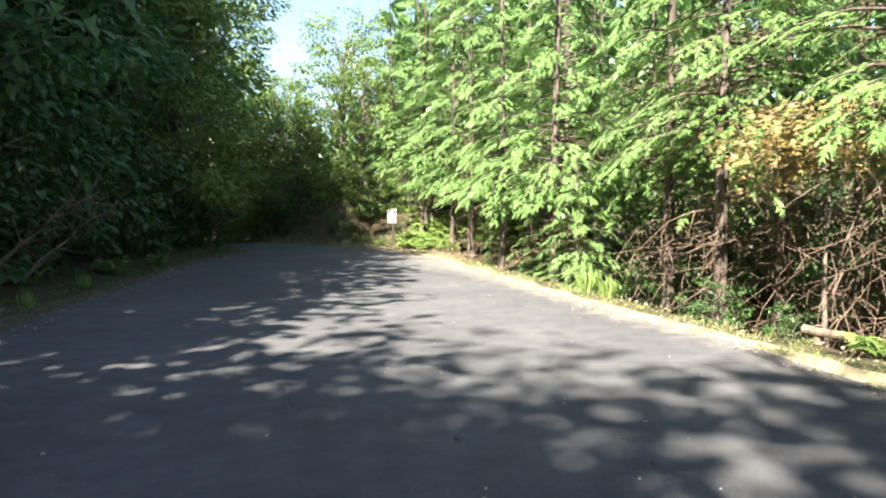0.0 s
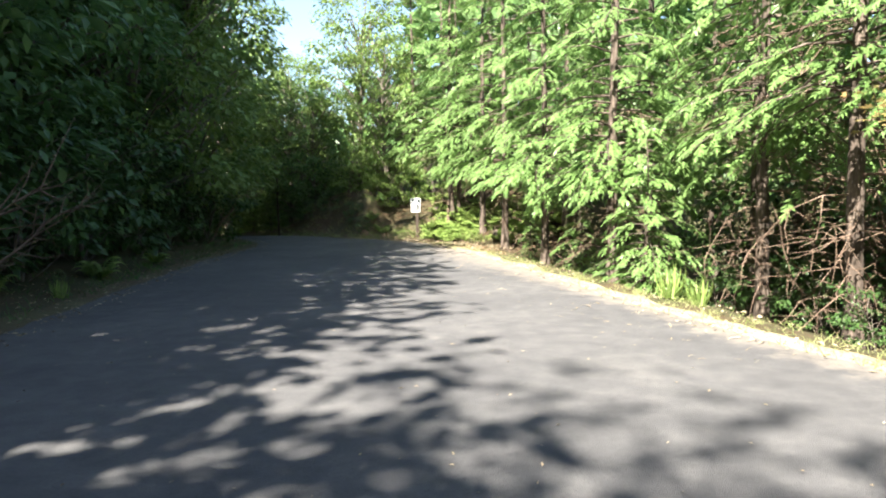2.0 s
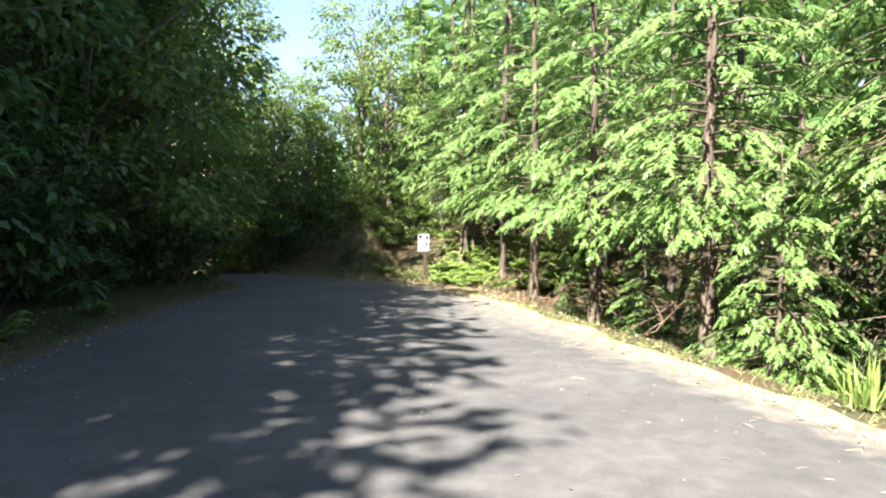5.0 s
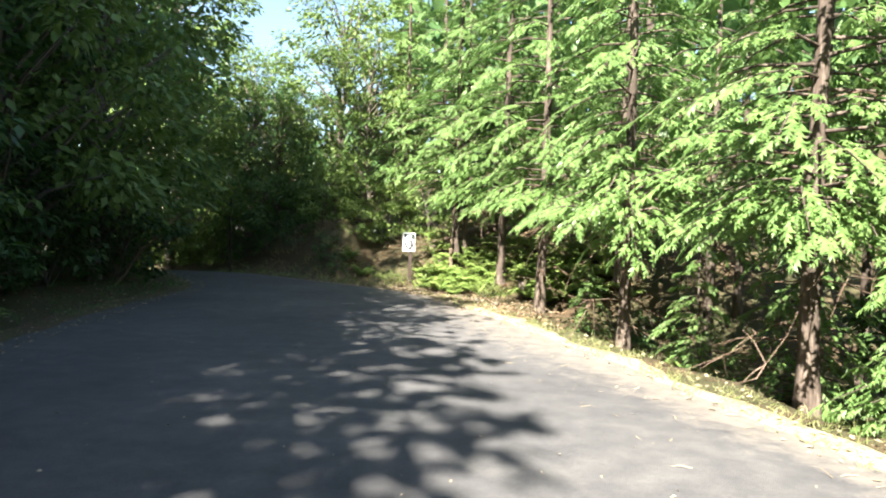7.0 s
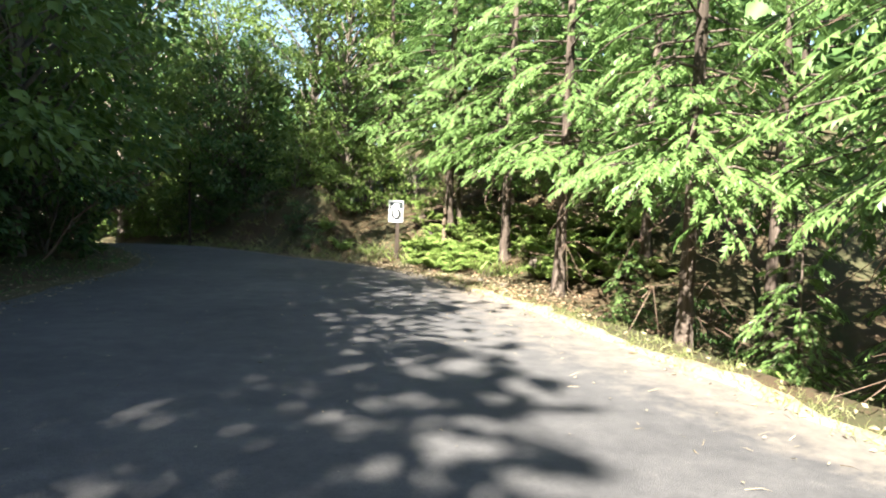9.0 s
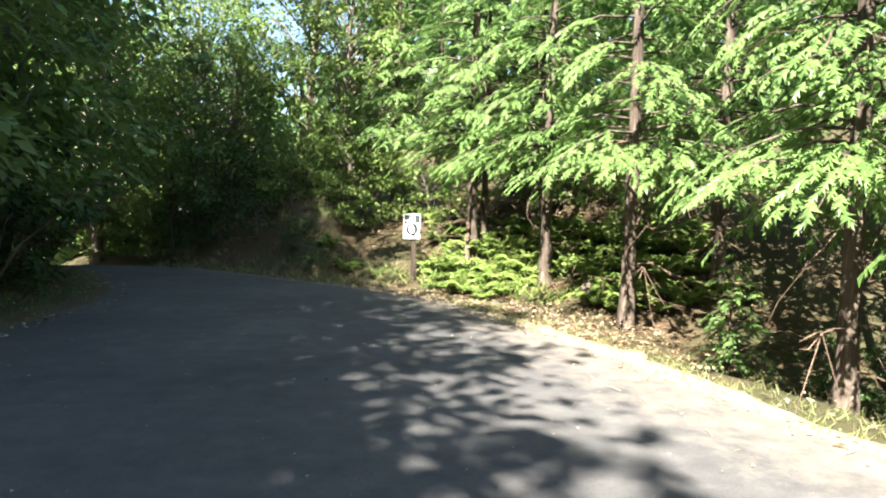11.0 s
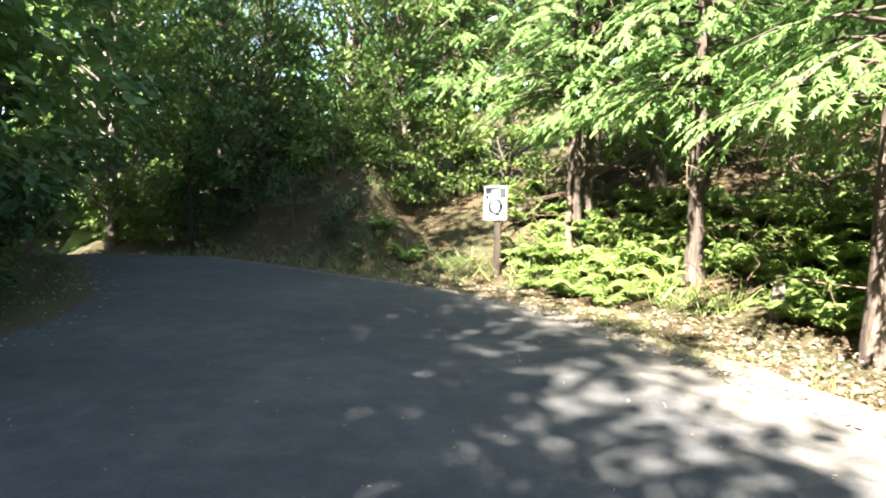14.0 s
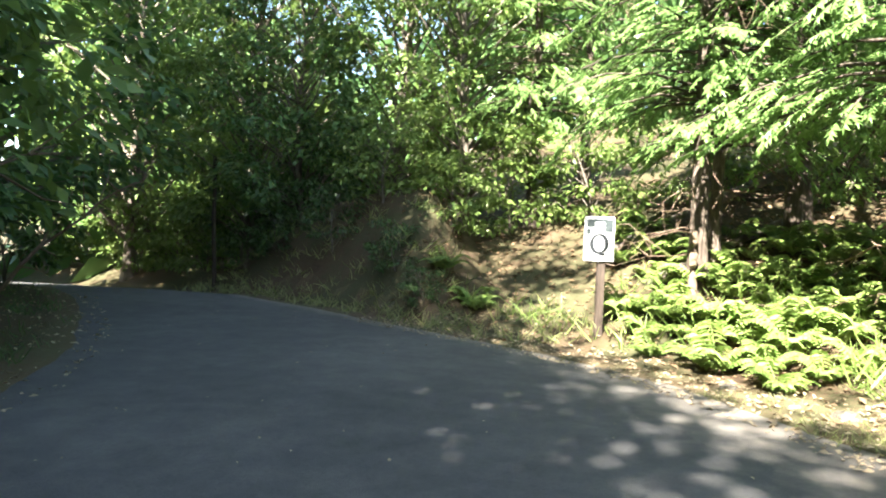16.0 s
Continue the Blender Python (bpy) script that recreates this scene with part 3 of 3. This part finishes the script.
p = np.repeat(clump, 9, axis=0) + rng.normal(0, 0.1, (130 * 9, 3)) * np.array([1, 1, 0])
tufts("slope_grass", p, 0.34, FERN, "lush arching bright green grass on the sunny slope", "grass", 0.8)


def grass_clump():
    """A tall tuft of arching blades."""
    n = 60
    a = rng.uniform(0, 6.28, n)
    f = np.stack([np.cos(a) * rng.uniform(0.1, 0.8, n), np.sin(a) * rng.uniform(0.1, 0.8, n), np.full(n, 1.0)], axis=1)
    u = -np.stack([np.cos(a), np.sin(a), np.zeros(n)], axis=1)
    me = scatter("tall_grass", BLADE, rng.normal(0, 0.09, (n, 3)) * np.array([1, 1, 0]), frames_from(f, -u), rng.uniform(0.35, 0.75, n), FERN)
    return tagged(new("tall_grass", me), "tall tuft of arching green grass at the verge", "grass", "tall tufts of grass")


ob = grass_clump()
ob.matrix_basis = pose(2.62, 12.3, land(2.62, 12.3)) @ Matrix.Scale(0.75, 4)
for i, (x, y, s) in enumerate([(2.9, 11.9, 0.6), (4.6, 6.4, 0.5), (-6.3, 10.3, 0.5), (-6.9, 13.1, 0.5)]):
    copy_thing(ob, pose(x, y, land(x, y), 0, 0, 70 * i) @ Matrix.Scale(s, 4)).scale = (s, s, s)


def fern(seed):
    """A clump of arching fronds with paired leaflets."""
    r = np.random.default_rng(seed)
    pl, fw, up, sz, stems = [], [], [], [], []
    for k in range(13):
        a = k * 2.4 + r.uniform(-0.3, 0.3)
        out = np.array([math.cos(a), math.sin(a), 0])
        side = np.array([-out[1], out[0], 0])
        l, rise = r.uniform(0.5, 0.85), r.uniform(0.9, 1.9)
        pts = [out * l * s + np.array([0, 0, l * (rise * s * 1.3 - 0.95 * rise * s * s)]) for s in np.linspace(0, 1, 15)]
        stems.append([(tuple(q), 0.006 * (1 - 0.08 * i)) for i, q in enumerate(pts[::3])])
        for i in range(2, 15):
            for sg in (-1, 1):
                pl.append(pts[i])
                fw.append(side * sg + out * 0.5 + np.array([0, 0, -0.25]))
                up.append(np.array([0, 0, 1.0]) + r.normal(0, 0.2, 3))
                sz.append(l * 0.33 * (1.1 - abs(i - 5) / 11))
    thing = new("fern")
    part("stem", mesh_of("stem", *tube(stems, 3), FERN), thing)
    tagged(part("leaflets", scatter("leaflets", LEAF, np.array(pl), frames_from(np.array(fw), np.array(up)), sz, FERN), thing), kind="stuff")
    return tagged(thing, "bright yellow-green fern clump on the slope", "fern", "ferns beside the path")


ferns = [fern(31), fern(32), fern(33)]
n = 0
r = np.random.default_rng(5)
spots = []
for i in range(1500):
    x, y = r.uniform(-1.9, 3.5), r.uniform(25.5, 32.5)
    d = (x - right_edge(y)) * 0.72
    if d < 0.7 or d > 4.2 or (y < 27.2 and x < 0.8) or (x < -1.5 and y > 30) or min([9] + [math.hypot(x - a, y - b) for a, b in spots]) < 0.36:
        continue
    if math.hypot(x + 2.2, y - 29.4) < 0.3 or len(spots) > 112:
        continue
    spots.append((x, y))
spots += [(4.9, 5.6), (5.2, 6.3), (4.5, 7.0), (5.7, 4.9), (-3.7, 31.2), (-4.2, 31.6), (3.4, 14.6), (2.2, 18.7), (-7.4, 12.2), (-6.8, 9.2), (-7.6, 15.6), (-6.6, 7.2), (-7.9, 18.8)]
for i, (x, y) in enumerate(spots):
    s = 0.4 + 0.42 * r.uniform()
    m = pose(x, y, land(x, y), 0, 0, 360 * r.uniform()) @ Matrix.Scale(s, 4)
    if i < 3:
        ferns[i].matrix_basis = m
    else:
        copy_thing(ferns[i % 3], m).scale = (s, s, s)

# fallen leaves: on the slope, along the verges, and loose over the asphalt
q = rng.uniform(0, 1, (9000, 2)) * np.array([9.0, 12.5]) + np.array([-5.0, 22.0])
q = q[[right_edge(y) + 0.2 < x for x, y in q]]
litter("slope_leaves", np.array([(x, y, land(x, y) + 0.03) for x, y in q]), 0.085, DRYLEAF, "brown fallen leaves covering the slope")
litter("verge_leaves", np.concatenate([along(right_edge, 1, 1100, 0, 30, -0.25, 1.0, rng), along(right_edge, 1, 2200, 23, 31, -0.35, 1.9, rng), along(left_edge, -1, 1600, 2, 33, -0.35, 1.6, rng)]) + np.array([0, 0, 0.03]), 0.06, PALELEAF, "dry leaves and straw strewn on the verges")
q = np.stack([rng.uniform(-8.5, 3.4, 900), rng.uniform(0, 33, 900)], axis=1)
q = q[[left_edge(y) + 0.2 < x < right_edge(y) - 0.2 for x, y in q]]
litter("road_leaves", np.array([(x, y, road_height(y) + 0.054) for x, y in q]), 0.032, PALELEAF, "small bleached leaves scattered over the asphalt")
q = along(right_edge, -1, 200, 8, 24, 0.1, 1.6, rng)
litter("road_straw", q + np.array([0, 0, 0.034]), 0.13, PALELEAF, "pale straw stalks swept along the road edge", BLADE)


# ---- maple ----
def maple():
    r = np.random.default_rng(77)
    tree = new("maple_tree")
    path = trunk_path(3.3, 0.045, (-0.08, -0.02), 0.2, r)
    limbs, pl, fw, up, sz = [], [], [], [], []
    for k in range(15):
        u = 0.8 + 0.2 * k / 15
        a = 3.3 + r.normal(0, 0.75)
        base = on_path(path, u)
        l = r.uniform(0.6, 1.35)
        out = np.array([math.cos(a), math.sin(a), 0])
        tip = base + out * l + np.array([0, 0, r.uniform(-0.35, 0.2)])
        mid = (base + tip) / 2 + np.array([0, 0, 0.18])
        limbs.append([(tuple(base), 0.02), (tuple(mid), 0.013), (tuple(tip), 0.004)])
        for i in range(110):
            s = r.uniform(0.25, 1.1)
            q = base + (tip - base) * s + np.array([0, 0, 0.3 * s * (1 - s)]) + r.normal(0, 0.2, 3) * np.array([1, 1, 0.4])
            pl.append(q)
            fw.append(out + r.normal(0, 0.6, 3) + np.array([0, 0, -0.4]))
            up.append(np.array([0, 0, 1.0]) + r.normal(0, 0.3, 3))
            sz.append(r.uniform(0.05, 0.1))
    part("trunk", mesh_of("trunk", *tube([path], 7), GREYBARK, True), tree)
    part("limb", mesh_of("limb", *tube(limbs, 4), GREYBARK, True), tree)
    tagged(part("foliage", scatter("foliage", STAR, np.array(pl), frames_from(np.array(fw), np.array(up)), sz, MAPLE), tree), kind="stuff")
    tagged(tree, "small maple with leaves turning yellow and orange", "tree")
    tree.matrix_basis = pose(5.0, 8.7, land(5.0, 8.7))


maple()


def thicket():
    """Tangle of dead branches hanging between the trunks."""
    r = np.random.default_rng(55)
    paths = []
    for k in range(560):
        x, y = r.uniform(4.6, 8.5), r.uniform(5.5, 12.5)
        if x < right_edge(y) + 1.2:
            continue
        z = land(x, y) + r.uniform(0.0, 3.4)
        d = r.normal(0, 1, 3)
        d /= np.linalg.norm(d)
        l = r.uniform(0.4, 1.3)
        pts = [np.array([x, y, z]) + d * l * s + np.array([0, 0, -0.35 * l * s * s]) + r.normal(0, 0.04, 3) for s in (0, 0.35, 0.7, 1)]
        paths.append([(tuple(q), 0.008 * (1 - 0.22 * i)) for i, q in enumerate(pts)])
        for j in range(4):
            b = pts[r.integers(1, 4)]
            e = b + r.normal(0, 0.2, 3) + np.array([0, 0, -0.1])
            paths.append([(tuple(b), 0.005), (tuple((b + e) / 2 + r.normal(0, 0.03, 3)), 0.004), (tuple(e), 0.002)])
    tagged(new("dead_thicket", mesh_of("dead_thicket", *tube(paths, 3), TWIG)), "tangle of dry dead branches between the trunks", "branches", kind="stuff")


thicket()


def leaning_sapling(x, y, turn, s):
    """A pale crooked stem leaning out from under the trees, nearly leafless."""
    r = np.random.default_rng(int(y * 10))
    thing = new("leaning_sapling")
    stem = [((0.28 * k + 0.05 * math.sin(k * 1.7), 0.04 * math.cos(k * 2.1), -0.1 + 0.36 * k - 0.012 * k * k), 0.04 * (1 - 0.1 * k)) for k in range(9)]
    part("stem", mesh_of("stem", *tube([stem], 7), TWIG, True), thing)
    twigs = []
    for k in range(2, 9):
        for j in range(3):
            p0 = np.array(stem[k][0])
            d = np.array([0.5, 0, 0.5]) + r.normal(0, 0.45, 3)
            e = p0 + d * r.uniform(0.5, 1.0)
            twigs.append([(tuple(p0), 0.014), (tuple((p0 + e) / 2 + r.normal(0, 0.06, 3)), 0.009), (tuple(e), 0.003)])
    part("twig", mesh_of("twig", *tube(twigs, 4), TWIG, True), thing)
    tagged(thing, "pale crooked leaning stem with bare twigs", "tree", "leaning stems on the shaded side")
    thing.matrix_basis = pose(x, y, land(x, y), 0, 0, turn) @ Matrix.Scale(s, 4)


leaning_sapling(-6.7, 9.3, 15, 0.75)
leaning_sapling(-6.9, 10.6, 40, 0.7)
leaning_sapling(-9.0, 25.2, 60, 0.9)
leaning_sapling(-10.6, 30.0, 30, 0.9)


# ---- made things ----
def box(name, size, material, bevel=0.006):
    bm = bmesh.new()
    bmesh.ops.create_cube(bm, size=1.0)
    bmesh.ops.scale(bm, vec=size, verts=bm.verts)
    bmesh.ops.bevel(bm, geom=bm.edges[:], offset=bevel, segments=2, affect="EDGES")
    me = bpy.data.meshes.new(name)
    bm.to_mesh(me)
    bm.free()
    me.materials.append(material)
    return me


DARKWOOD = surface("dark_wood", [(0.02, 0.015, 0.012), (0.045, 0.034, 0.027), (0.09, 0.07, 0.055)], 3.0, fine=50.0, bump=0.6, stretch=(1, 1, 0.15))
BOARD = surface("sign_paint", [(0.42, 0.43, 0.44), (0.5, 0.51, 0.52), (0.58, 0.59, 0.6)], 4.0, rough=0.45, bump=0.05)
INK = surface("sign_ink", [(0.008, 0.01, 0.012), (0.014, 0.017, 0.02), (0.025, 0.028, 0.032)], 9.0, rough=0.5, bump=0.05)
PALEINK = surface("sign_print", [(0.02, 0.028, 0.03), (0.035, 0.045, 0.048), (0.06, 0.07, 0.072)], 14.0, rough=0.5, bump=0.05)


def sign():
    thing = new("sign")
    thing.matrix_basis = pose(-2.2, 29.5, land(-2.2, 29.5), 0, 0, 2)
    up = 1.37 - land(-2.2, 29.5)
    post = part("post", box("post", (0.1, 0.09, up + 0.55), DARKWOOD, 0.01), thing, "dark weathered square timber post")
    post.location = (0.05, 0.07, (up + 0.55) / 2 - 0.35)
    plate = part("board", box("board", (0.385, 0.018, 0.57), BOARD), thing, "white painted board with grey print")
    plate.location = (0, 0, up)

    def mark(name, x, z, w, h, material, turn=0):
        o = part(name, box(name, (w, 0.004, h), material, 0.001), thing)
        o.matrix_basis = pose(x, -0.011, up + z, 0, turn, 0)
    for x, z, w, h in ((-0.11, 0.2, 0.1, 0.1), (0.12, 0.17, 0.1, 0.16), (0.0, 0.235, 0.16, 0.04), (-0.14, 0.09, 0.05, 0.07)):
        mark("print_patch", x, z, w, h, PALEINK)
    mark("print_bar", 0.03, -0.19, 0.09, 0.04, INK, 14)
    bm = bmesh.new()
    n, ring = 28, []
    for i in range(n):
        a = 2 * math.pi * i / n
        w = 0.02 + 0.008 * math.sin(a * 2 + 1)
        ring.append([bm.verts.new((math.cos(a) * rr * 0.92, yy, math.sin(a) * rr * 1.1)) for rr, yy in ((0.105 - w, 0.0), (0.105 + w, 0.0), (0.105 + w, -0.004), (0.105 - w, -0.004))])
    for i in range(n):
        a, b2 = ring[i], ring[(i + 1) % n]
        for k in range(4):
            bm.faces.new((a[k], a[(k + 1) % 4], b2[(k + 1) % 4], b2[k]))
    me = bpy.data.meshes.new("ring")
    bm.to_mesh(me)
    bm.free()
    me.materials.append(INK)
    o = part("ring", me, thing, "dark grey ring drawn on the board")
    o.location = (0.0, -0.0095, up - 0.06)
    tagged(thing, "white notice board on a dark timber post", "sign")


sign()


def log(name, a, b, radius, label, category, material=WEATHERED):
    """A round timber with a slight bend and cut ends."""
    a, b = Vector(a), Vector(b)
    n = 8
    path = []
    for i in range(n + 1):
        u = i / n
        p = a.lerp(b, u) + Vector((0, 0, 0.05 * math.sin(u * 3.1))) * (b - a).length * 0.2 + Vector((0.01 * math.sin(9 * u), 0, 0.008 * math.cos(13 * u)))
        path.append((tuple(p), radius * (1 - 0.2 * u) * (1 + 0.06 * math.sin(i * 2.3))))
    vs, fs = tube([path], 10)
    fs.append(tuple(range(9, -1, -1)))
    return tagged(new(name, mesh_of(name, vs, fs, material, False)), label, category)


def on_land(x, y, z=0.0):
    return (x, y, land(x, y) + z)


log("post", on_land(-0.9, 29.75, -0.3), (-0.93, 29.75, 1.5), 0.06, "short round timber post beside the path", "post")
log("fallen_log", on_land(-1.7, 31.7, 0.12), on_land(2.2, 33.0, 0.3), 0.09, "long fallen trunk lying up the slope", "log", GREYBARK)
log("fallen_log", on_land(-1.3, 30.4, 0.05), on_land(1.1, 31.3, 0.1), 0.07, "thin fallen trunk lying on the leaves", "log", GREYBARK)
log("tree_stump", on_land(0.75, 25.9, -0.1), on_land(0.77, 25.92, 0.42), 0.09, "cut grey stump among dry leaves", "stump", GREYBARK)
log("pole", on_land(-9.2, 35.2, -0.2), on_land(-9.26, 35.25, 2.9), 0.05, "slim dark pole at the bend", "pole", DARKWOOD)
rail = new("timber_barrier")
for a, c, rad, nm in (((4.45, 8.05), (4.46, 8.05), 0.06, "post"), ((4.75, 7.35), (4.76, 7.35), 0.06, "post")):
    o = log(nm, on_land(*a, -0.3), on_land(*c, 0.3), rad, "", "")
    o.parent = rail
o = log("rail", on_land(4.36, 8.2, 0.22), on_land(4.8, 7.15, 0.24), 0.055, "", "")
o.parent = rail
tagged(rail, "low barrier of weathered round timber", "barrier")
for i, (x, y, s) in enumerate([(-0.75, 26.35, 0.13), (-0.35, 25.7, 0.09), (-0.5, 26.0, 0.07), (-1.35, 27.3, 0.09), (0.05, 25.1, 0.08), (-5.75, 11.2, 0.07)]):
    bm = bmesh.new()
    bmesh.ops.create_icosphere(bm, subdivisions=2, radius=1.0)
    for v in bm.verts:
        v.co *= 1 + 0.35 * noise.noise(v.co * 1.3 + Vector((i * 3.7, 0, 0)))
        v.co.z *= 0.6
    me = bpy.data.meshes.new("rock")
    bm.to_mesh(me)
    bm.free()
    me.materials.append(ROCK)
    o = new("rock", me)
    o.matrix_basis = pose(x, y, max(land(x, y), 0) + s * 0.12, 0, 0, 50 * i) @ Matrix.Scale(s, 4)
    tagged(o, "pale rough stone lying at the road edge", "rock", "stones at the verge")
